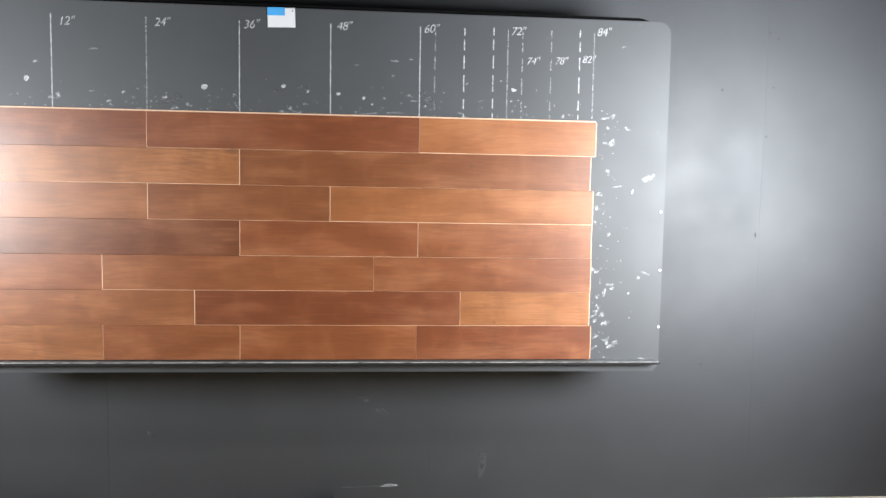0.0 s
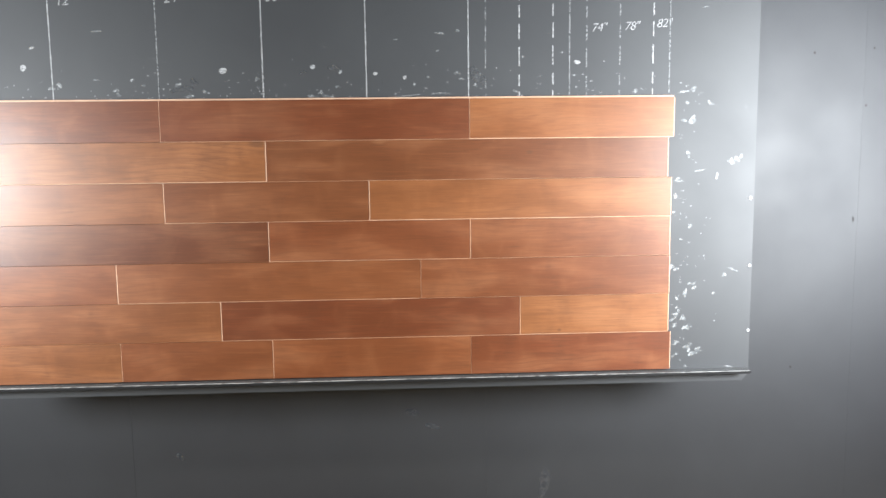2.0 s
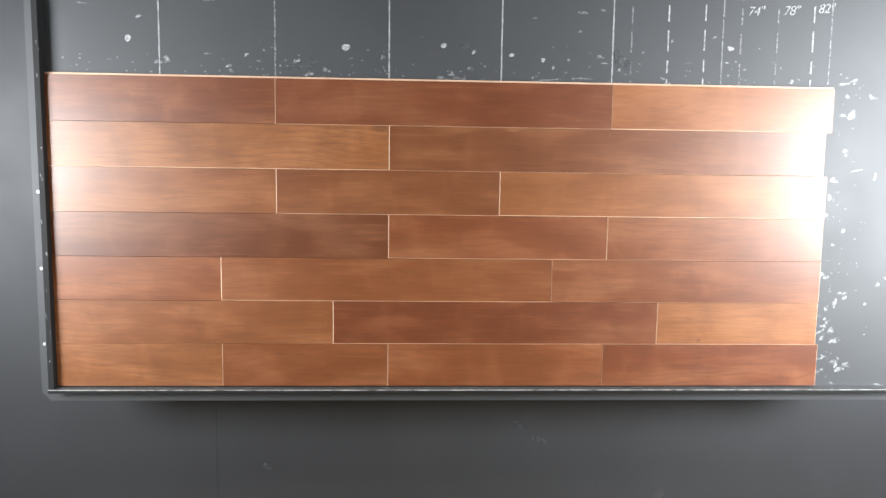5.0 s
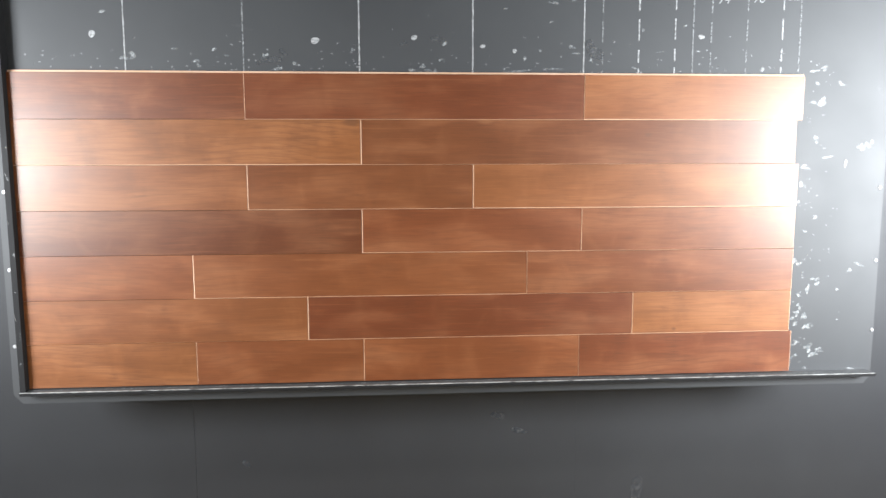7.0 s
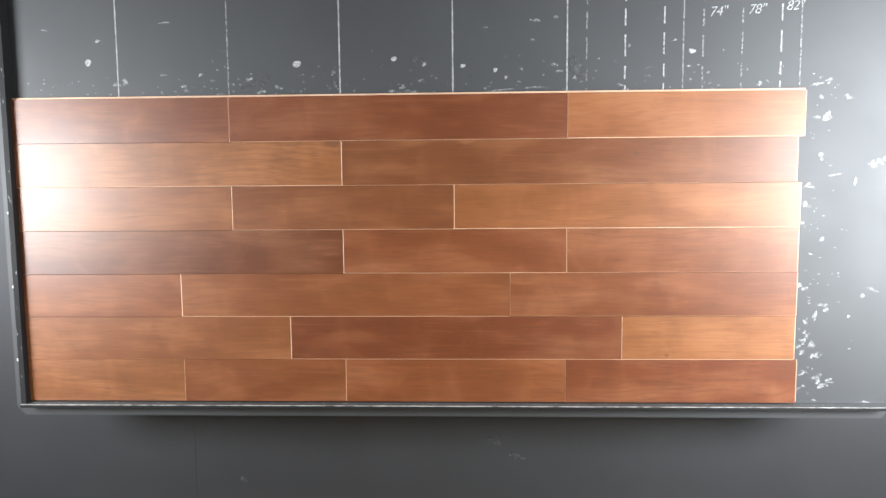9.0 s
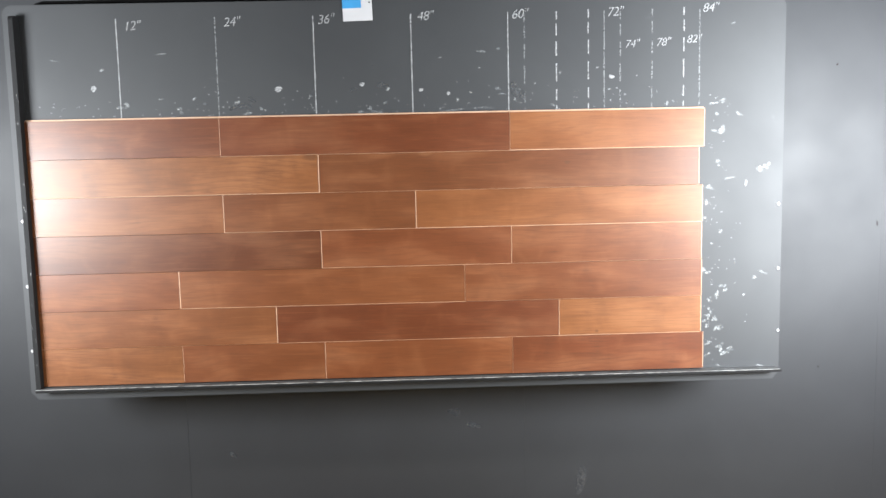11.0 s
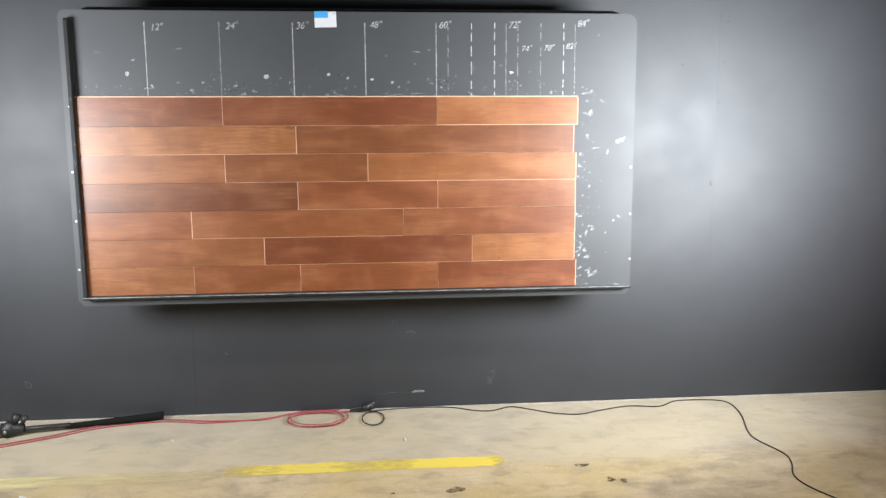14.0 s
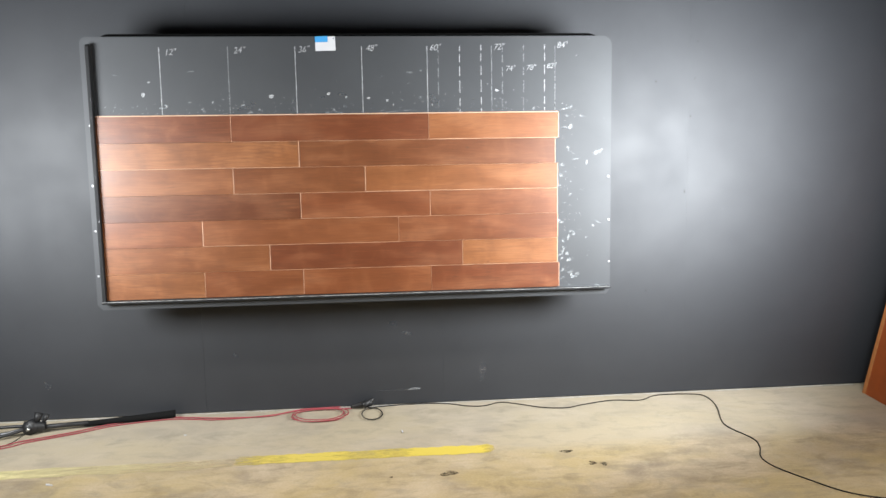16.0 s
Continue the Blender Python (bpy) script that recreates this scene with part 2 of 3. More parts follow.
YELLOW_WORN = line_material("worn_yellow_floor_paint", (0.72, 0.66, 0.33), (0.60, 0.50, 0.31), ((-0.62, 1.0), (-0.45, 0.92), (-0.30, 0.78), (0.10, 0.58), (0.62, 0.48)), (5, 20, 20))
FLOOR_STAIN = patchy_material("dark_floor_stain", (0.105, 0.078, 0.046), 0.38, 0.80, (40, 60, 40), 0.55)
BLACK_PLASTIC = plain_material("black_plastic", (0.018, 0.018, 0.019), 0.45)
BLACK_RUBBER = plain_material("black_rubber", (0.011, 0.010, 0.009), 0.9)
FOAM = plain_material("black_foam", (0.010, 0.010, 0.010), 1.0, bump=0.3, scale=200)
FOAM.node_tree.nodes["Principled BSDF"].inputs["Specular IOR Level"].default_value = 0.12
# near-black without gloss, for the strip that stands in for shadow
SHADOW_BLACK = plain_material("matt_black_felt", (0.006, 0.006, 0.006), 1.0)
SHADOW_BLACK.node_tree.nodes["Principled BSDF"].inputs["Specular IOR Level"].default_value = 0.05
STEEL = plain_material("dull_dark_steel", (0.16, 0.16, 0.165), 0.45, 1.0)
CHROME = plain_material("dull_chrome", (0.62, 0.62, 0.62), 0.28, 1.0)
SCREW = plain_material("bright_zinc", (0.45, 0.45, 0.46), 0.5, 0.3)
RED_RUBBER = plain_material("red_cord_rubber", (0.34, 0.060, 0.072), 0.6)
CARD_WHITE = plain_material("white_card", (0.60, 0.60, 0.62), 0.7, vary=0.04)
TAPE_BLUE = plain_material("blue_tape", (0.05, 0.30, 0.62), 0.6, vary=0.1)
ORANGE_WOOD = plain_material("orange_stained_wood", (0.36, 0.078, 0.013), 0.5, vary=0.25, scale=14)
ORANGE_EDGE = plain_material("pale_orange_edge", (0.50, 0.19, 0.055), 0.5, vary=0.25, scale=40)
CEILING_PAINT = plain_material("ceiling_paint", (0.10, 0.10, 0.10), 0.9, vary=0.08, scale=4)
ROOM_PAINT = plain_material("far_wall_paint", (0.12, 0.12, 0.12), 0.85, vary=0.08, scale=3)


# ---- mesh helpers ----
def mesh_of(name, bm, *materials, smooth=False):
    me = bpy.data.meshes.new(name)
    bm.normal_update()
    bm.to_mesh(me)
    bm.free()
    for m in materials:
        me.materials.append(m)
    if smooth:
        for p in me.polygons:
            p.use_smooth = True
    return me


def part(name, bm, material, parent=None, label="", smooth=False):
    me = bm if isinstance(bm, bpy.types.Mesh) else mesh_of(name, bm, *(material if isinstance(material, tuple) else (material,)), smooth=smooth)
    ob = new(name, me)
    ob.parent = parent
    if label:
        tagged(ob, label)
    return ob


def thing(name, place, label, category, kind="", group=""):
    ob = new(name)
    ob.location = place
    ob.empty_display_size = 0.05
    return tagged(ob, label, category, group, kind)


def box(x0, x1, y0, y1, z0, z1, bevel=0.0, segments=2):
    bm = bmesh.new()
    bmesh.ops.create_cube(bm, size=1)
    for v in bm.verts:
        v.co = Vector((x0 + (v.co.x + 0.5) * (x1 - x0), y0 + (v.co.y + 0.5) * (y1 - y0), z0 + (v.co.z + 0.5) * (z1 - z0)))
    if bevel:
        bmesh.ops.bevel(bm, geom=bm.edges[:], offset=bevel, segments=segments, affect="EDGES", profile=0.6)
    return bm


def prism(outline, y0, y1, bevel=0.0):
    """A plate from an outline in x and z, from y0 (front) to y1 (back)."""
    bm = bmesh.new()
    front = [bm.verts.new((x, y0, z)) for x, z in outline]
    back = [bm.verts.new((x, y1, z)) for x, z in outline]
    f = bm.faces.new(front)
    bm.faces.new(back[::-1])
    n = len(outline)
    for i in range(n):
        bm.faces.new((front[i], back[i], back[(i + 1) % n], front[(i + 1) % n]))
    bmesh.ops.recalc_face_normals(bm, faces=bm.faces[:])
    if bevel:
        bmesh.ops.bevel(bm, geom=list(f.edges), offset=bevel, segments=2, affect="EDGES")
    return bm


def tube(points, radius, sides=8, caps=True, radii=None):
    """A round tube along a smooth line through the points."""
    pts = [Vector(p) for p in points]
    line = []
    for i in range(len(pts) - 1):
        p0, p1, p2, p3 = pts[max(i - 1, 0)], pts[i], pts[i + 1], pts[min(i + 2, len(pts) - 1)]
        steps = max(2, int((p2 - p1).length / 0.02)) if len(pts) > 2 else 1
        for k in range(steps):
            s = k / steps
            line.append(0.5 * (2 * p1 + (p2 - p0) * s + (2 * p0 - 5 * p1 + 4 * p2 - p3) * s * s + (3 * p1 - p0 - 3 * p2 + p3) * s ** 3))
    line.append(pts[-1])
    bm, rings = bmesh.new(), []
    for i, p in enumerate(line):
        way = (line[min(i + 1, len(line) - 1)] - line[max(i - 1, 0)]).normalized()
        side = way.cross(Vector((0, 0, 1)))
        side = side.normalized() if side.length > 1e-4 else Vector((1, 0, 0))
        up = side.cross(way)
        r = radius if radii is None else radii[0] + (radii[1] - radii[0]) * i / (len(line) - 1)
        rings.append([bm.verts.new(p + r * (math.cos(a) * side + math.sin(a) * up)) for a in (2 * math.pi * k / sides for k in range(sides))])
    for a, b in zip(rings, rings[1:]):
        for k in range(sides):
            bm.faces.new((a[k], a[(k + 1) % sides], b[(k + 1) % sides], b[k]))
    if caps:
        bm.faces.new(rings[0][::-1])
        bm.faces.new(rings[-1])
    bmesh.ops.recalc_face_normals(bm, faces=bm.faces[:])
    return bm


def blob_mesh(name, material, seed, uneven=0.35, flat="y"):
    """A thin smear, one unit across, with an uneven outline."""
    rng = random.Random(seed)
    bm = bmesh.new()
    n = 18
    k1, k2 = rng.random() * 6, rng.random() * 6
    ring = []
    for i in range(n):
        a = 2 * math.pi * i / n
        r = 0.5 * (1 + uneven * (0.5 * math.sin(2 * a + k1) + 0.35 * math.sin(3 * a + k2) + 0.35 * (rng.random() - 0.5)))
        c, s = r * math.cos(a), r * math.sin(a)
        ring.append(bm.verts.new((c, 0, s) if flat == "y" else (c, s, 0)))
    face = bm.faces.new(ring)
    out = bmesh.ops.extrude_face_region(bm, geom=[face])
    lift = Vector((0, -0.0008, 0)) if flat == "y" else Vector((0, 0, 0.0008))
    for v in out["geom"]:
        if isinstance(v, bmesh.types.BMVert):
            v.co += lift
    bmesh.ops.recalc_face_normals(bm, faces=bm.faces[:])
    return mesh_of(name, bm, material)


# ---- the setting ----
INCH = 0.0254
WALL_Y, BOARD_Y = 0.30, 0.014
X_WEST, X_EAST, Y_SOUTH, CEILING_Z = -4.2, 4.27, -6.2, 3.0

tagged(part("floor", box(X_WEST - 0.1, X_EAST + 0.1, Y_SOUTH - 0.1, WALL_Y + 0.15, -0.12, 0.0), CONCRETE),
       "worn tan concrete floor with yellow patches and dark stains", "floor", kind="structure")
tagged(part("ceiling", box(X_WEST - 0.1, X_EAST + 0.1, Y_SOUTH - 0.1, WALL_Y + 0.15, CEILING_Z, CEILING_Z + 0.1), CEILING_PAINT),
       "plain dark painted ceiling", "ceiling", kind="structure")
tagged(part("wall_east", box(X_EAST, X_EAST + 0.1, Y_SOUTH, WALL_Y + 0.15, 0.0, CEILING_Z), WALL_PAINT), "plain dark grey painted side wall", "wall", kind="structure")
tagged(part("wall_west", box(X_WEST - 0.1, X_WEST, Y_SOUTH, WALL_Y + 0.15, 0.0, CEILING_Z), ROOM_PAINT), "plain grey painted side wall", "wall", kind="structure")
tagged(part("wall_south", box(X_WEST, X_EAST, Y_SOUTH - 0.1, Y_SOUTH, 0.0, CEILING_Z), ROOM_PAINT), "plain grey painted rear wall", "wall", kind="structure")

wall_north = tagged(part("wall_north", box(X_WEST, X_EAST, WALL_Y + 0.012, WALL_Y + 0.15, 0.0, CEILING_Z), WALL_PAINT),
                    "matt dark grey painted wall of tall panels with faint seams", "wall", kind="structure")
SEAMS = [X_WEST, -3.26, -2.04, -0.86, 0.36, 1.60, 2.92, X_EAST]
for a, b in zip(SEAMS, SEAMS[1:]):
    part("wall_panel", box(a + (0.00028 if a == 0.36 else 0.00008), b - (0.00028 if b == 0.36 else 0.00008), WALL_Y, WALL_Y + 0.0115, 0.004, CEILING_Z, 0.00012, 1), WALL_PAINT, wall_north)

# pale rubs, nail heads and scuffs on the wall
RUB = [blob_mesh("wall_rub", WALL_RUB, 40 + i) for i in range(3)]
NICK = [blob_mesh("wall_nick", BLACK_RUBBER, 50 + i) for i in range(2)]
PALE = [blob_mesh("pale_scuff", GLUE, 60 + i, 0.5) for i in range(2)]


def wall_mark(meshes, i, x, z, w, h, turn=0.0):
    ob = part(meshes[0].name.split(".")[0], meshes[i % len(meshes)], None, wall_north)
    ob.matrix_local = pose(x, WALL_Y - 0.0004, z, 0, turn, 0) @ Matrix.Diagonal((w, 1, h, 1))


for i, (x, z, w, h) in enumerate([(1.341, 0.439, 0.045, 0.030), (1.409, 0.385, 0.050, 0.022), (1.81, 0.165, 0.045, 0.10),
                                  (2.24, 0.62, 0.03, 0.02), (0.52, 0.30, 0.03, 0.02), (-0.42, 0.18, 0.05, 0.03)]):
    wall_mark(RUB, i, x, z, w, h, 8 * i)
for i, (x, z, w, h) in enumerate([(2.925, 1.905, 0.005, 0.006), (2.962, 1.88, 0.010, 0.004), (2.95, 1.69, 0.006, 0.006), (2.93, 1.495, 0.006, 0.008),
                                  (2.905, 1.10, 0.005, 0.020), (2.74, 1.675, 0.006, 0.010), (2.70, 0.57, 0.005, 0.008)]):
    wall_mark(NICK, i, x, z, w, h)
wall_mark(PALE, 0, 1.44, 0.083, 0.055, 0.014, -4)
wall_mark(RUB, 1, 1.34, 0.080, 0.17, 0.006, -2)

# ---- the display board ----
Z0, ROW, T = 0.66, 4.75 * INCH, 0.014
BOARD_X0, BOARD_X1, BOARD_TOP, BOARD_BOTTOM = -0.042, 2.411, 1.862, 0.613

board = thing("display_board", (0, 0, 0), "charcoal painted plywood display board with chalk measuring lines", "display board")


def rounded_outline():
    pts = [(BOARD_X0, BOARD_BOTTOM + 0.026), (BOARD_X0 + 0.024, BOARD_BOTTOM), (BOARD_X1 - 0.020, BOARD_BOTTOM), (BOARD_X1, BOARD_BOTTOM + 0.026)]
    r = 0.045
    for k in range(7):
        a = math.pi / 2 * k / 6
        pts.append((BOARD_X1 - r + r * math.cos(a), BOARD_TOP - r + r * math.sin(a)))
    r = 0.03
    for k in range(5):
        a = math.pi / 2 + math.pi / 2 * k / 4
        pts.append((BOARD_X0 + r + r * math.cos(a), BOARD_TOP - r + r * math.sin(a)))
    return pts


part("panel", prism(rounded_outline(), BOARD_Y, BOARD_Y + 0.018, 0.0015), BOARD_PAINT, board)
# black strip in the shape of the shadow above the board's top edge
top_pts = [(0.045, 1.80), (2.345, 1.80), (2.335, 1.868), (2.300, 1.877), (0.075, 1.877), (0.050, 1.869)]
part("top_batten", prism(top_pts, BOARD_Y + 0.0185, BOARD_Y + 0.045, 0.001), SHADOW_BLACK, board, "black strip standing in for shadow above the board's top edge")
for x in (0.45, 1.95):
    part("mounting_batten", box(x - 0.045, x + 0.045, BOARD_Y + 0.018, WALL_Y, 0.85, 1.65, 0.003, 1), BLACK_PLASTIC, board, "dark timber batten behind the board")

# thin upright fin along the side, its top rounded, and a thin shelf fin below the planks
rail_pts = [(-0.021, 0.650), (BOARD_Y, 0.650), (BOARD_Y, 1.825)] + [(-0.006 + 0.015 * math.cos(a), 1.810 + 0.015 * math.sin(a)) for a in (math.pi / 2 + math.pi / 2 * k / 5 for k in range(6))]


def fin_mesh():
    bm = bmesh.new()
    near = [bm.verts.new((-0.0065, y, z)) for y, z in rail_pts]
    far = [bm.verts.new((0.0080, y, z)) for y, z in rail_pts]
    bm.faces.new(near)
    bm.faces.new(far[::-1])
    n = len(rail_pts)
    for i in range(n):
        bm.faces.new((near[i], far[i], far[(i + 1) % n], near[(i + 1) % n]))
    bmesh.ops.recalc_face_normals(bm, faces=bm.faces[:])
    return bm


rail = part("side_rail", fin_mesh(), RAIL_DARK, board, "thin black painted side rail with rubbed edge")
for i, z in enumerate((0.70, 0.735, 0.81, 0.86, 0.93, 1.03, 1.12, 1.235, 1.31, 1.42, 1.50, 1.575, 1.63)):
    scuff = part("scuff", blob_mesh("scuff", GLUE_SOFT, 200 + i, 0.7), None, rail)
    scuff.matrix_local = pose(-0.004 + 0.0045 * (i * 7 % 3), -0.0212, z, 0, 25 - 13 * (i % 4), 0) @ Matrix.Diagonal((0.0016 + 0.0008 * (i % 3), 1, 0.005 + 0.005 * (i * 5 % 4), 1))
ledge_pts = [(-0.007, 0.646), (2.398, 0.646), (2.403, 0.651), (2.398, 0.656), (-0.007, 0.656)]
ledge_bm = prism(ledge_pts, -0.026, BOARD_Y, 0.001)
ledge_bm.normal_update()
for face in ledge_bm.faces:
    face.material_index = 0 if face.normal.z > 0.3 else 1
ledge = part("ledge", ledge_bm, (RAIL_PAINT, RAIL_DARK), board, "thin grey painted ledge with rubbed white top edge")


def screw_mesh():
    bm = bmesh.new()
    bmesh.ops.create_cone(bm, cap_ends=True, segments=14, radius1=0.0055, radius2=0.004, depth=0.003, matrix=Matrix.Rotation(math.pi / 2, 4, "X"))
    return mesh_of("screw", bm, SCREW)


SCREW_MESH = screw_mesh()
for x, z in ((-0.018, 1.468), (-0.026, 1.194), (-0.027, 0.985), (-0.028, 0.775)):
    part("screw", SCREW_MESH, None, board, "bright screw head").location = (x, BOARD_Y - 0.0012, z)
for x, z in ((2.398, 1.194), (2.402, 0.983), (2.405, 0.776)):
    part("screw", SCREW_MESH, None, board, "bright screw head").location = (x, BOARD_Y - 0.0012, z)

rng = random.Random(7)


def rub_strip(x0, x1, y, z, material, parent, name="rubbed_edge"):
    """A long thin worn streak along the ledge."""
    bm = bmesh.new()
    n = 60
    low, high = [], []
    for i in range(n + 1):
        x = x0 + (x1 - x0) * i / n
        low.append(bm.verts.new((x, y - 0.004 - 0.004 * rng.random(), z)))
        high.append(bm.verts.new((x, y + 0.0012 * rng.random(), z)))
    for i in range(n):
        bm.faces.new((low[i], low[i + 1], high[i + 1], high[i]))
    return part(name, bm, material, parent)


rub_strip(0.010, 2.395, -0.004, 0.6566, GLUE, ledge)
part("rubbed_edge", box(-0.006, 2.397, -0.0270, -0.0235, 0.6545, 0.6567, 0.0006, 1), EDGE_RUB, ledge, "white rubbed front edge")


# ---- chalk lines and lettering ----
def chalk_stroke(x, z0, z1, width, material, name="chalk_line"):
    bm = bmesh.new()
    n = max(2, int(abs(z1 - z0) / 0.012))
    a, b = [], []
    for i in range(n + 1):
        z = z0 + (z1 - z0) * i / n
        wob = 0.0006 * (rng.random() - 0.5)
        w = width * (0.8 + 0.4 * rng.random()) / 2
        a.append(bm.verts.new((x + wob - w, BOARD_Y - 0.0007, z)))
        b.append(bm.verts.new((x + wob + w, BOARD_Y - 0.0007, z)))
    for i in range(n):
        bm.faces.new((a[i], a[i + 1], b[i + 1], b[i]))
    return part(name, bm, material, board)


PLANK_TOP = Z0 + 7 * ROW
for inch, faint in ((12, 0), (24, 1), (36, 0), (48, 0), (60, 0), (72, 1), (84, 1)):
    chalk_stroke(inch * INCH, PLANK_TOP + 0.001, 1.815, 0.0037, CHALK_FAINT if faint else CHALK)
DASHES = ((1.816, 1.791), (1.777, 1.741), (1.722, 1.678), (1.655, 1.599), (1.574, 1.540), (1.524, 1.507))
for inch, faint, slip in ((62, 1, -0.006), (66, 0, 0.0), (70, 0, 0.004), (74, 1, -0.004), (78, 1, 0.002), (82, 0, 0.006)):
    for z1, z0 in DASHES:
        chalk_stroke(inch * INCH + 0.001 * rng.random(), max(PLANK_TOP + 0.001, z0 + slip), z1 + slip, 0.0040, CHALK_FAINT if faint else CHALK, "chalk_dash")


def chalk_text(body, x, z, height, turn):
    cu = bpy.data.curves.new("chalk_number", "FONT")
    cu.body, cu.size, cu.align_x, cu.align_y = body, height * 1.36, "CENTER", "CENTER"
    cu.shear, cu.offset, cu.extrude = 0.28, -0.0002, 0.0003
    cu.space_character = 0.95
    tmp = new("tmp", cu)
    me = bpy.data.meshes.new_from_object(tmp.evaluated_get(bpy.context.evaluated_depsgraph_get()))
    bpy.data.objects.remove(tmp)
    me.materials.clear()
    me.materials.append(CHALK)
    ob = part("chalk_number", me, None, board, "white chalk number " + body.replace('"', " inches"))
    ob.matrix_local = pose(x, BOARD_Y - 0.0006, z, 90, -turn, 0)


for body, x, z in (('12"', 0.352, 1.792), ('24"', 0.660, 1.799), ('36"', 0.952, 1.802), ('48"', 1.263, 1.807), ('60"', 1.560, 1.808), ('72"', 1.862, 1.810), ('84"', 2.166, 1.818)):
    chalk_text(body, x, z, 0.029, 4)
for body, x, z in (('74"', 1.916, 1.710), ('78"', 2.016, 1.714), ('82"', 2.114, 1.722)):
    chalk_text(body, x, z, 0.026, 3)

# glue spots, smears and scratches on the board: x, z, width, height
SPOT = [blob_mesh("glue_spot", GLUE_SOFT if i % 2 else GLUE, 70 + i, 0.55) for i in range(6)]
SPOT_GREY = [blob_mesh("grey_spot", GREY_SMUDGE, 80 + i, 0.6) for i in range(3)]
SPOT_SOLID = blob_mesh("paint_spot", CHALK, 90, 0.18)


def board_spots(rows, meshes):
    for i, (x, z, w, h) in enumerate(rows):
        clump = 3 if min(w, h) > 0.0115 and meshes is SPOT else 1
        for k in range(clump):
            size = 1.0 if clump == 1 else rng.uniform(0.40, 0.72)
            dx, dz = (0, 0) if clump == 1 else (rng.uniform(-0.5, 0.5) * w, rng.uniform(-0.5, 0.5) * h)
            ob = part(meshes[0].name.split(".")[0], meshes[(i + k) % len(meshes)], None, board)
            ob.matrix_local = pose(x + dx, BOARD_Y - 0.0004 - 0.00006 * ((i + 2 * k) % 5), z + dz, 0, rng.uniform(-14, 14), 0) @ Matrix.Diagonal((w * size, 1, h * size, 1))


board_spots([(0.798, 1.591, 0.021, 0.018), (1.061, 1.601, 0.015, 0.013), (1.852, 1.610, 0.018, 0.012), (0.224, 1.603, 0.015, 0.020),
             (1.246, 1.580, 0.014, 0.010), (1.333, 1.568, 0.010, 0.012)], [SPOT_SOLID])
board_spots([(0.254, 1.660, 0.022, 0.006), (0.439, 1.706, 0.026, 0.006), (0.314, 1.548, 0.026, 0.018), (0.432, 1.567, 0.016, 0.005),
             (0.487, 1.536, 0.022, 0.006), (0.492, 1.524, 0.014, 0.010), (0.534, 1.566, 0.016, 0.006), (0.567, 1.550, 0.010, 0.006),
             (0.666, 1.550, 0.016, 0.012), (0.700, 1.518, 0.020, 0.010), (0.740, 1.533, 0.016, 0.014), (0.898, 1.568, 0.010, 0.008),
             (1.143, 1.586, 0.016, 0.009), (1.135, 1.542, 0.014, 0.010), (1.084, 1.525, 0.014, 0.009), (1.098, 1.515, 0.018, 0.010),
             (1.120, 1.514, 0.016, 0.010), (1.061, 1.514, 0.034, 0.008), (0.885, 1.525, 0.012, 0.005), (0.110, 1.690, 0.020, 0.005)], SPOT)
board_spots([(0.688, 1.541, 0.034, 0.022), (0.712, 1.560, 0.020, 0.016), (1.033, 1.586, 0.018, 0.010), (1.125, 1.598, 0.030, 0.020),
             (1.55, 1.57, 0.04, 0.05), (0.655, 1.535, 0.02, 0.014)], SPOT_GREY)
board_spots([(1.361, 1.548, 0.010, 0.008), (1.307, 1.679, 0.012, 0.004), (1.439, 1.696, 0.024, 0.007), (1.492, 1.704, 0.012, 0.009),
             (1.431, 1.645, 0.016, 0.003), (1.401, 1.570, 0.010, 0.009), (1.489, 1.579, 0.024, 0.007), (1.504, 1.563, 0.018, 0.006),
             (1.553, 1.573, 0.014, 0.016), (1.540, 1.547, 0.012, 0.012), (1.445, 1.521, 0.060, 0.004), (1.338, 1.514, 0.070, 0.006),
             (1.688, 1.627, 0.008, 0.008), (1.737, 1.569, 0.016, 0.004), (1.806, 1.639, 0.012, 0.004), (1.760, 1.694, 0.012, 0.004),
             (1.844, 1.571, 0.020, 0.003), (1.664, 1.525, 0.018, 0.006), (2.031, 1.524, 0.012, 0.010), (2.240, 1.770, 0.016, 0.004)], SPOT)
board_spots([(2.180, 1.520, 0.036, 0.005), (2.212, 1.531, 0.020, 0.014), (2.259, 1.485, 0.024, 0.012), (2.191, 1.429, 0.034, 0.020),
             (2.211, 1.438, 0.026, 0.030), (2.192, 1.486, 0.010, 0.012), (2.187, 1.326, 0.026, 0.020), (2.171, 1.253, 0.026, 0.014),
             (2.168, 1.206, 0.016, 0.020), (2.335, 1.308, 0.022, 0.020), (2.358, 1.318, 0.024, 0.018), (2.234, 1.281, 0.030, 0.004),
             (2.290, 1.264, 0.008, 0.020), (2.156, 1.154, 0.008, 0.010), (2.209, 1.109, 0.010, 0.012), (2.181, 1.070, 0.010, 0.008)], SPOT)
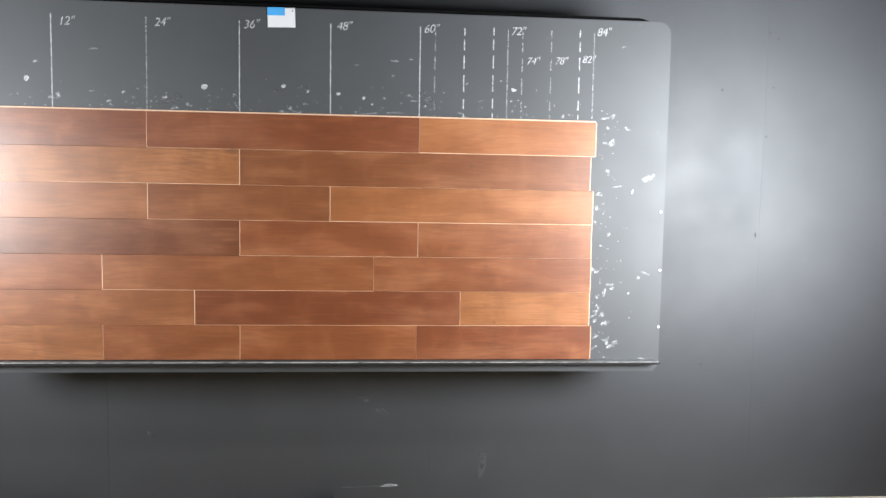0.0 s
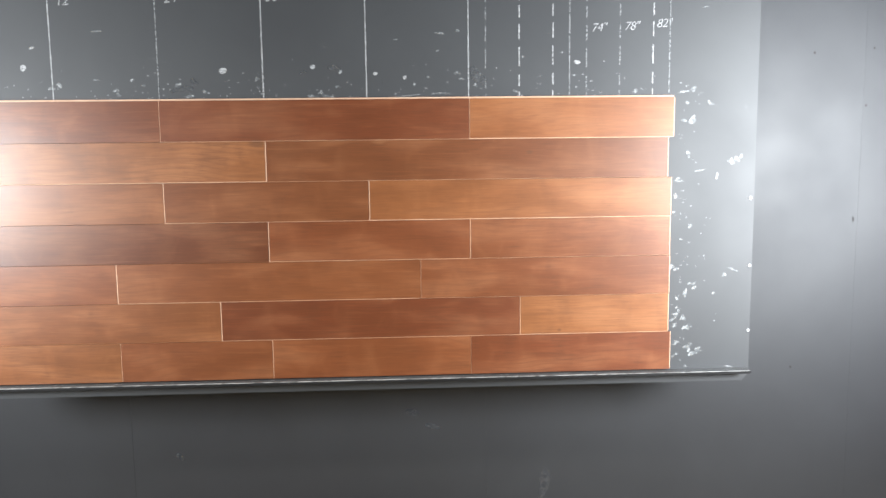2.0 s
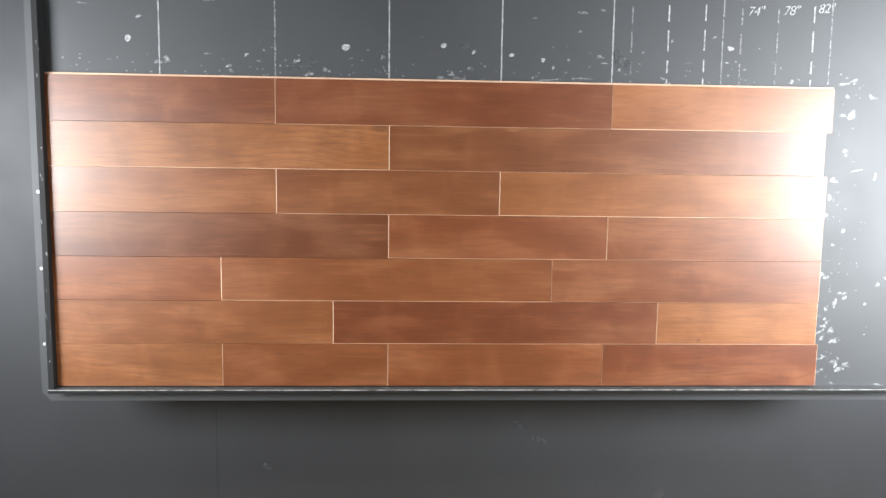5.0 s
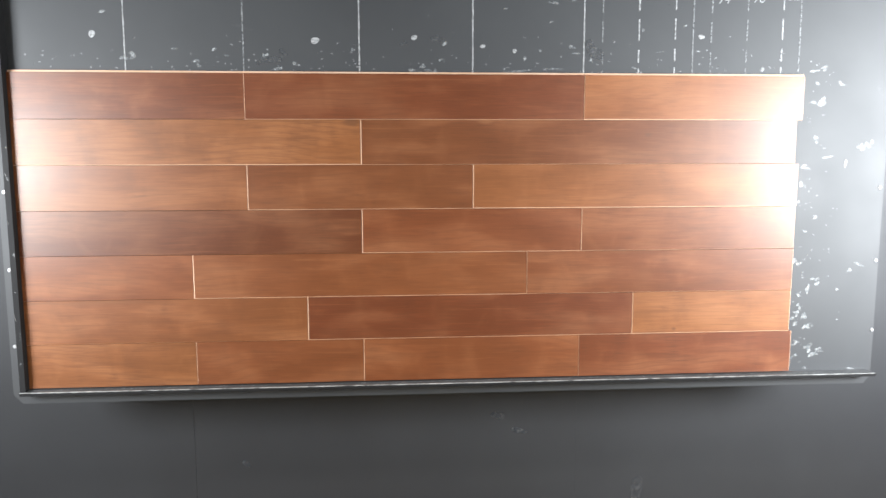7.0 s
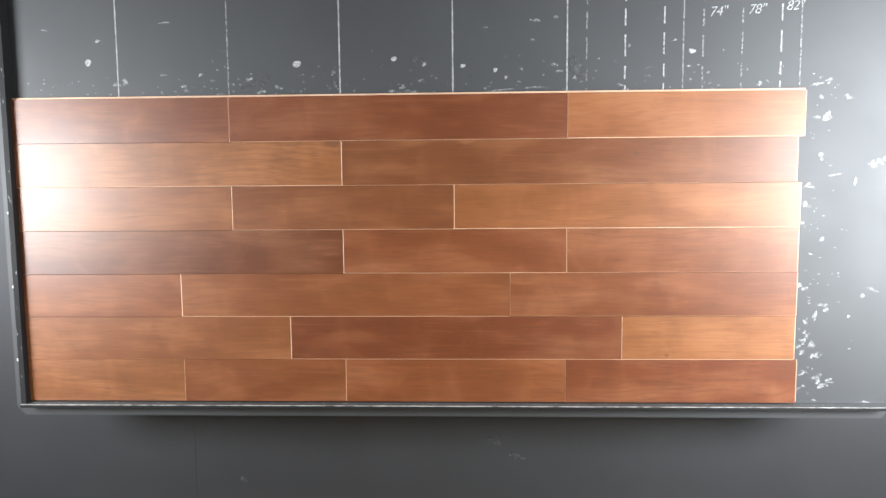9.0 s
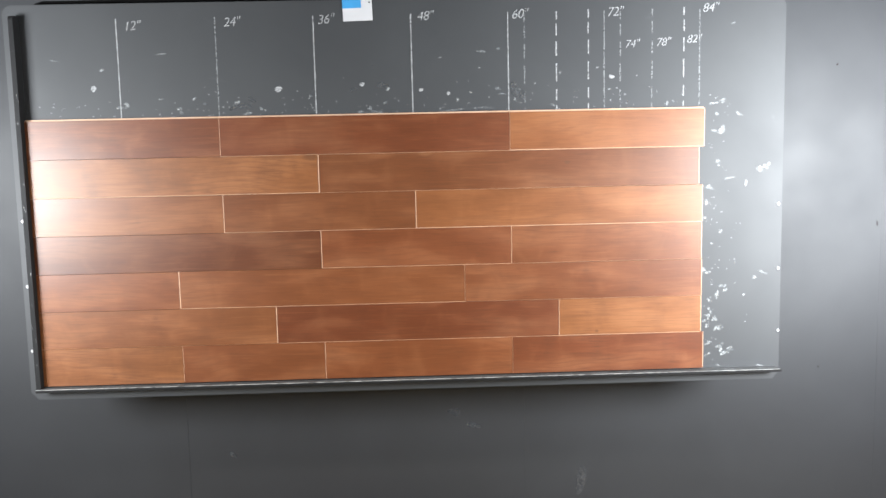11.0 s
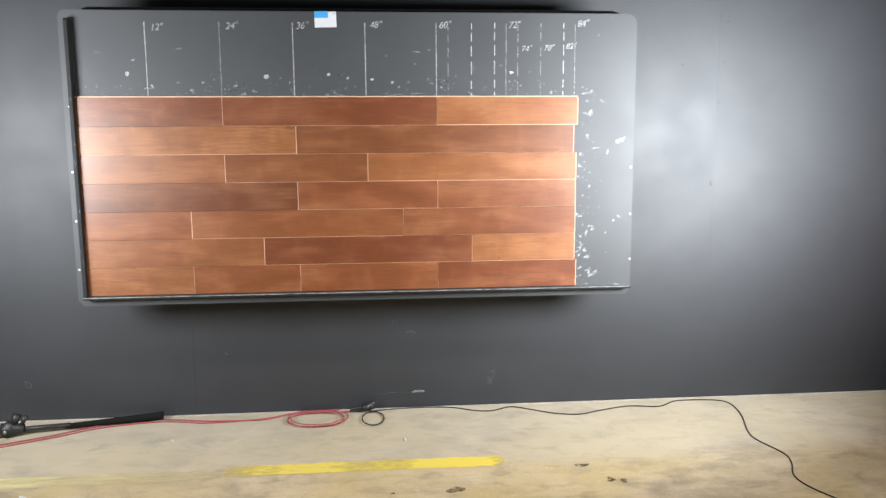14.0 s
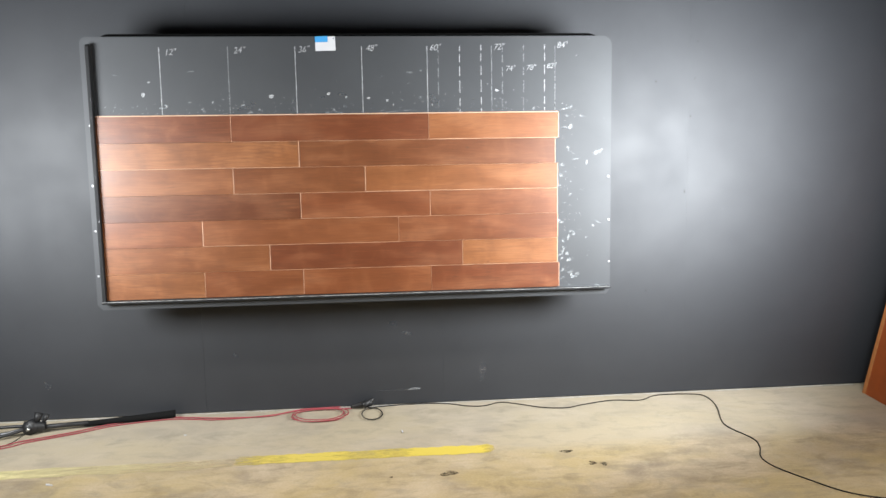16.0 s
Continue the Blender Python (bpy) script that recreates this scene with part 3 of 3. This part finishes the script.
board_spots([(2.162, 0.980, 0.026, 0.018), (2.219, 0.924, 0.020, 0.016), (2.204, 0.903, 0.014, 0.032), (2.170, 0.884, 0.016, 0.012),
             (2.322, 0.955, 0.016, 0.010), (2.347, 0.972, 0.030, 0.008), (2.289, 0.898, 0.010, 0.006), (2.175, 0.850, 0.014, 0.016),
             (2.167, 0.824, 0.030, 0.018), (2.201, 0.824, 0.024, 0.022), (2.168, 0.797, 0.016, 0.010), (2.206, 0.797, 0.026, 0.022),
             (2.210, 0.715, 0.032, 0.026), (2.242, 0.715, 0.044, 0.016), (2.168, 0.701, 0.020, 0.014), (2.204, 0.665, 0.012, 0.008),
             (2.170, 0.745, 0.020, 0.016), (2.215, 0.738, 0.014, 0.012), (2.345, 0.660, 0.03, 0.004)], SPOT)


def speckle():
    """Fine chalk and glue specks, thickest just above and beside the planks."""
    bm = bmesh.new()
    r = random.Random(11)
    for i in range(230):
        if i % 3:
            x, z = r.uniform(0.05, 2.1), PLANK_TOP + 0.004 + abs(r.gauss(0, 0.05))
        else:
            x, z = 2.155 + abs(r.gauss(0, 0.06)), r.uniform(0.67, 1.55)
        if z > 1.84 or x > 2.39:
            continue
        w, h = r.uniform(0.0012, 0.0045), r.uniform(0.0010, 0.003)
        bm.faces.new([bm.verts.new((x + sx * w * r.uniform(0.6, 1), BOARD_Y - 0.0006, z + sz * h * r.uniform(0.6, 1))) for sx, sz in ((-1, -1), (1, -1), (1, 1), (-1, 1))])
    return bm


tagged(part("chalk_specks", speckle(), CHALK_FAINT, board), "fine pale chalk and glue specks", kind="stuff")

# the card taped to the top edge
card = thing("label_card", (1.054, BOARD_Y, 1.829), "small white card held by blue tape on the board's top edge", "card")
part("paper", box(-0.046, 0.046, -0.0022, -0.0008, -0.033, 0.031, 0.0003, 1), CARD_WHITE, card)
part("tape", box(-0.046, 0.012, -0.0034, -0.0024, 0.006, 0.033, 0.0003, 1), TAPE_BLUE, card, "strip of bright blue tape")
part("speck", box(0.036, 0.040, -0.0030, -0.0024, 0.020, 0.024), BLACK_PLASTIC, card)
card.rotation_euler = (0, radians(-1.5), 0)

# ---- flooring planks on the board ----
ENDS = (2.150, 2.134, 2.146, 2.145, 2.146, 2.145, 2.153)
JOINTS = ((24, 60), (36,), (24, 48), (36, 60), (18, 54), (30, 66), (18, 36, 60))
# tone, redness, grain of each plank, row by row from the top
LOOKS = (((0.33, 0.7, 0.8), (0.30, 0.8, 0.35), (0.84, 0.35, 0.30)),
         ((0.80, 0.15, 0.9), (0.36, 0.35, 0.35)),
         ((0.60, 0.30, 0.4), (0.44, 0.35, 0.45), (0.78, 0.25, 0.4)),
         ((0.15, 0.40, 0.4), (0.46, 0.70, 0.45), (0.48, 0.55, 0.5)),
         ((0.56, 0.60, 0.4), (0.54, 0.50, 0.35), (0.46, 0.60, 0.45)),
         ((0.62, 0.35, 0.5), (0.26, 0.85, 0.35), (0.84, 0.15, 0.6)),
         ((0.74, 0.20, 0.9), (0.50, 0.60, 0.5), (0.54, 0.70, 0.45), (0.38, 0.90, 0.8)))


# pale raw edge left by the saw, in millimetres: below each plank, and at its west end
BELOW = ((0.2, 0.8, 1.9), (1.6, 0.7), (0.3, 1.1, 1.9), (0.4, 1.3, 0.9), (0.3, 1.5, 0.9), (0.6, 1.4, 1.8), (0.3, 0.3, 0.3, 0.3))
WEST = ((0.2, 1.3, 1.4), (0.2, 2.6), (0.2, 2.1, 2.5), (0.2, 2.2, 2.0), (0.2, 2.6, 1.1), (0.2, 2.5, 1.9), (0.2, 1.2, 1.7, 0.9))


def plank_mesh(length, height, below, west):
    """A plank with eased edges, those below and to the west pale; front face to the south."""
    bm = bmesh.new()
    hx, hz, d = length / 2, height / 2, 0.0009
    rings = []
    for y, w, e, b, t in ((-T, west, 0.0003, below, 0.0003), (-T + d, 0, 0, 0, 0), (0.0, 0, 0, 0, 0)):
        rings.append([bm.verts.new((x, y, z)) for x, z in ((w - hx, b - hz), (hx - e, b - hz), (hx - e, hz - t), (w - hx, hz - t))])
    bm.faces.new(rings[0])
    bm.faces.new(rings[2][::-1])
    pale = [k for k, wide in ((0, below), (3, west)) if wide > 0.00045]
    for a, b in zip(rings, rings[1:]):
        for k in range(4):
            bm.faces.new((a[k], b[k], b[(k + 1) % 4], a[(k + 1) % 4])).material_index = 1 if k in pale else 0
    bmesh.ops.recalc_face_normals(bm, faces=bm.faces[:])
    return mesh_of("wood_plank", bm, WOOD, RAW)


for row in range(7):
    z = Z0 + (6.5 - row) * ROW
    stops = [0.0085] + [i * INCH for i in JOINTS[row]] + [ENDS[row] - 0.003]
    for k, (a, b) in enumerate(zip(stops, stops[1:])):
        tone, red, grain = LOOKS[row][k]
        word = "pale honey" if tone > 0.6 else "dark reddish-brown" if tone < 0.35 else "warm mid-brown"
        plank = new("wood_plank", plank_mesh(b - a - 0.0005, ROW - 0.0005, BELOW[row][k] / 1000, WEST[row][k] / 1000))
        plank.location = ((a + b) / 2, BOARD_Y, z)
        plank.rotation_euler = (0, radians(rng.uniform(-0.04, 0.04)), 0)
        plank.color = (tone, red, grain, 1)
        tagged(plank, f"{word} stained hardwood flooring plank mounted on the board", "plank", "flooring planks on the board")
        if row == 0:
            part("tongue", box(-(b - a) / 2, (b - a) / 2, -0.009, -0.005, ROW / 2 - 0.001, ROW / 2 + 0.0050, 0.0005, 1), RAW, plank, "pale raw wood tongue")
        if k == len(stops) - 2:
            part("end_tongue", box((b - a) / 2 - 0.001, (b - a) / 2 + 0.003, -0.010, -0.005, -ROW / 2 + 0.001, ROW / 2 - 0.001, 0.0005, 1), RAW, plank, "pale raw wood end tongue")


# ---- things on the floor ----
def floor_patch(name, rows, material, label, category):
    """A painted strip on the floor from rows of x, y low, y high."""
    bm = bmesh.new()
    a = [bm.verts.new((x, y0, 0.0012)) for x, y0, y1 in rows]
    b = [bm.verts.new((x, y1, 0.0012)) for x, y0, y1 in rows]
    for i in range(len(rows) - 1):
        bm.faces.new((a[i], a[i + 1], b[i + 1], b[i]))
    return tagged(part(name, bm, material), label, category, kind="structure")


def strip_rows(x0, x1, y0, y1, n, uneven, seed):
    r = random.Random(seed)
    return [(x0 + (x1 - x0) * i / n, y0 + uneven * (r.random() - 0.5), y1 + uneven * (r.random() - 0.5)) for i in range(n + 1)]


floor_patch("floor_line", strip_rows(0.63, 1.74, -0.418, -0.322, 40, 0.012, 3) + [(1.765, -0.385, -0.340)], YELLOW,
            "bright yellow painted line worn on concrete", "floor line")
floor_patch("floor_line", strip_rows(-3.2, 0.628, -0.435, -0.345, 70, 0.016, 4), YELLOW_WORN, "faded worn yellow painted line on concrete", "floor line")

floor_patch("trim", strip_rows(-1.2, 3.9, 0.280, 0.297, 160, 0.009, 5), PALE_EDGE, "pale chalky edge where concrete meets the wall", "floor edge")

STAIN = [blob_mesh("floor_stain", FLOOR_STAIN, 100 + i, 0.5, "z") for i in range(3)]
floor_ob = bpy.data.objects["floor"]
for i, (x, y, w, h) in enumerate([(1.539, -0.613, 0.060, 0.050), (2.073, -0.446, 0.055, 0.030), (2.150, -0.585, 0.030, 0.040), (2.195, -0.600, 0.026, 0.034),
                                  (1.30, -0.62, 0.014, 0.014)]):
    ob = part("floor_stain", STAIN[i % 3], None, floor_ob)
    ob.matrix_local = pose(x, y, 0.0006, 0, 0, 17 * i) @ Matrix.Diagonal((w, h, 1, 1))
CHIP = blob_mesh("pale_chip", CARD_WHITE, 120, 0.5, "z")
for x, y, w, h, turn in ((1.363, -0.11, 0.007, 0.032, 0), (-0.083, -0.521, 0.034, 0.012, -20), (0.33, -0.02, 0.012, 0.006, 10)):
    ob = part("pale_chip", CHIP, None, floor_ob)
    ob.matrix_local = pose(x, y, 0.001, 0, 0, turn) @ Matrix.Diagonal((w, h, 4, 1))

# black extension cord along the foot of the wall and out across the floor
black_cord = thing("black_cord", (1.2, 0.2, 0), "thin black electric cord lying along the wall", "cord")
black_cord.location = (0, 0, 0)
BLACK_LINE = ((1.205, 0.255), (1.30, 0.275), (1.45, 0.285), (1.60, 0.272), (1.717, 0.215), (1.800, 0.205), (1.898, 0.250), (1.99, 0.205), (2.095, 0.140), (2.214, 0.115),
              (2.325, 0.155), (2.484, 0.200), (2.635, 0.182), (2.751, 0.250), (2.93, 0.245), (3.00, 0.195), (2.985, 0.036), (2.915, -0.171), (2.905, -0.268), (2.945, -0.420),
              (2.925, -0.515), (2.872, -0.625), (2.878, -0.727), (2.941, -0.857), (3.022, -0.984), (3.16, -1.06), (3.40, -1.12), (3.7, -1.3))
part("cable", tube([(x, y, 0.0035) for x, y in BLACK_LINE], 0.0027), BLACK_RUBBER, black_cord, smooth=True)
loop = [(1.218 + 0.052 * math.cos(a), 0.150 + 0.088 * math.sin(a), 0.005 + 0.004 * math.sin(a / 2)) for a in (0.2 + 2 * math.pi * k / 14 for k in range(15))]
part("cable_loop", tube([(1.19, 0.25, 0.012)] + loop[3:] + loop[1:5], 0.0030), BLACK_RUBBER, black_cord, smooth=True)
plug = part("plug", tube([(1.215, 0.262, 0.030), (1.185, 0.258, 0.026), (1.140, 0.255, 0.020), (1.105, 0.255, 0.016)], 0.02, 10, radii=(0.019, 0.009)), BLACK_PLASTIC, black_cord, "black moulded plug", True)
part("socket_end", tube([(1.170, 0.240, 0.022), (1.205, 0.262, 0.036), (1.226, 0.272, 0.046)], 0.013, 10, radii=(0.017, 0.011)), BLACK_PLASTIC, black_cord, "black moulded socket", True)

red_cord = thing("red_extension_cord", (0, 0, 0), "red rubber extension cord, doubled and coiled in a loose loop", "cord")
RED_LINE = ((-1.2, -0.42), (-0.80, -0.22), (-0.493, -0.062), (-0.428, -0.010), (-0.230, 0.085), (-0.083, 0.175), (0.152, 0.240), (0.30, 0.225), (0.421, 0.200), (0.56, 0.190),
            (0.704, 0.195), (0.838, 0.262), (0.924, 0.272), (1.02, 0.262), (1.112, 0.255))
part("cable", tube([(x, y, 0.0055) for x, y in RED_LINE], 0.0029), RED_RUBBER, red_cord, smooth=True)
part("cable", tube([(x + 0.03, y - 0.020 - 0.008 * math.sin(6 * x), 0.0045) for x, y in RED_LINE[:9]] + [(x, y + 0.012, 0.0045) for x, y in RED_LINE[10:-2]] + [(1.05, 0.285, 0.006)], 0.0029), RED_RUBBER, red_cord, smooth=True)
for k, (rx, ry, lift) in enumerate(((0.135, 0.092, 0.006), (0.122, 0.080, 0.013), (0.142, 0.098, 0.012))):
    ring = [(0.945 + 0.006 * k + rx * math.copysign(abs(math.cos(a)) ** 0.75, math.cos(a)), 0.168 + ry * math.sin(a), lift + 0.003 * math.sin(2 * a + k)) for a in (2 * math.pi * j / 20 for j in range(21))]
    part("cable_loop", tube(ring, 0.0026), RED_RUBBER, red_cord, smooth=True)

# collapsed stand lying along the wall
stand = thing("collapsed_light_stand", (0, 0, 0), "collapsed black light stand with foam sleeve lying on concrete", "light stand")
part("foam_sleeve", tube([(0.215, 0.250, 0.022), (0.03, 0.212, 0.019), (-0.20, 0.158, 0.020)], 0.02, 14, radii=(0.020, 0.012)), FOAM, stand, "thick black foam sleeve", True)
part("pole", tube([(-0.18, 0.162, 0.024), (-0.42, 0.105, 0.030)], 0.012, 12), BLACK_PLASTIC, stand, "", True)
hub = part("clamp", tube([(-0.365, 0.118, 0.030), (-0.40, 0.110, 0.034), (-0.455, 0.098, 0.034)], 0.03, 12, radii=(0.022, 0.032)), BLACK_PLASTIC, stand, "black plastic clamp", True)
part("knob", tube([(-0.405, 0.110, 0.055), (-0.392, 0.120, 0.098)], 0.012, 10, radii=(0.014, 0.020)), BLACK_PLASTIC, stand, "black turning knob", True)
part("knob", tube([(-0.375, 0.115, 0.050), (-0.355, 0.125, 0.088)], 0.010, 10, radii=(0.008, 0.012)), BLACK_PLASTIC, stand, "black turning knob", True)
part("hub_disc", tube([(-0.425, 0.120, 0.036), (-0.425, 0.082, 0.036)], 0.034, 18), BLACK_PLASTIC, stand, "round black clamp hub", True)
part("bolt", tube([(-0.425, 0.075, 0.036), (-0.425, 0.060, 0.036)], 0.008, 12), CHROME, stand, "bright bolt head", True)
for dy, z in ((0.040, 0.040), (0.0, 0.016), (-0.030, 0.014)):
    part("leg", tube([(-0.44, 0.10 + dy * 0.5, 0.034), (-0.60, 0.045 + dy * 1.2, z), (-1.10, -0.10 + dy * 1.6, z)], 0.008, 10), STEEL if dy == 0.0 else BLACK_PLASTIC, stand, "", True)
part("thin_wire", tube([(-0.42, 0.07, 0.03), (-0.46, -0.02, 0.006), (-0.52, -0.09, 0.004)], 0.0022, 6), BLACK_RUBBER, stand, "", True)

# tall stained panel leaning on the side wall
lean = thing("leaning_wood_panel", (3.858, 0.150, 0.0), "orange-brown stained wooden panel leaning against the side wall", "wood panel")
part("face", box(0.0, 0.019, -1.2, -0.030, 0.0, 1.80, 0.0015, 1), ORANGE_WOOD, lean)
part("edge_band", box(-0.001, 0.020, -0.0295, 0.0, 0.0, 1.80, 0.0015, 1), ORANGE_EDGE, lean, "lighter orange edge strip")
lean.rotation_euler = (0, radians(12.0), radians(-6))
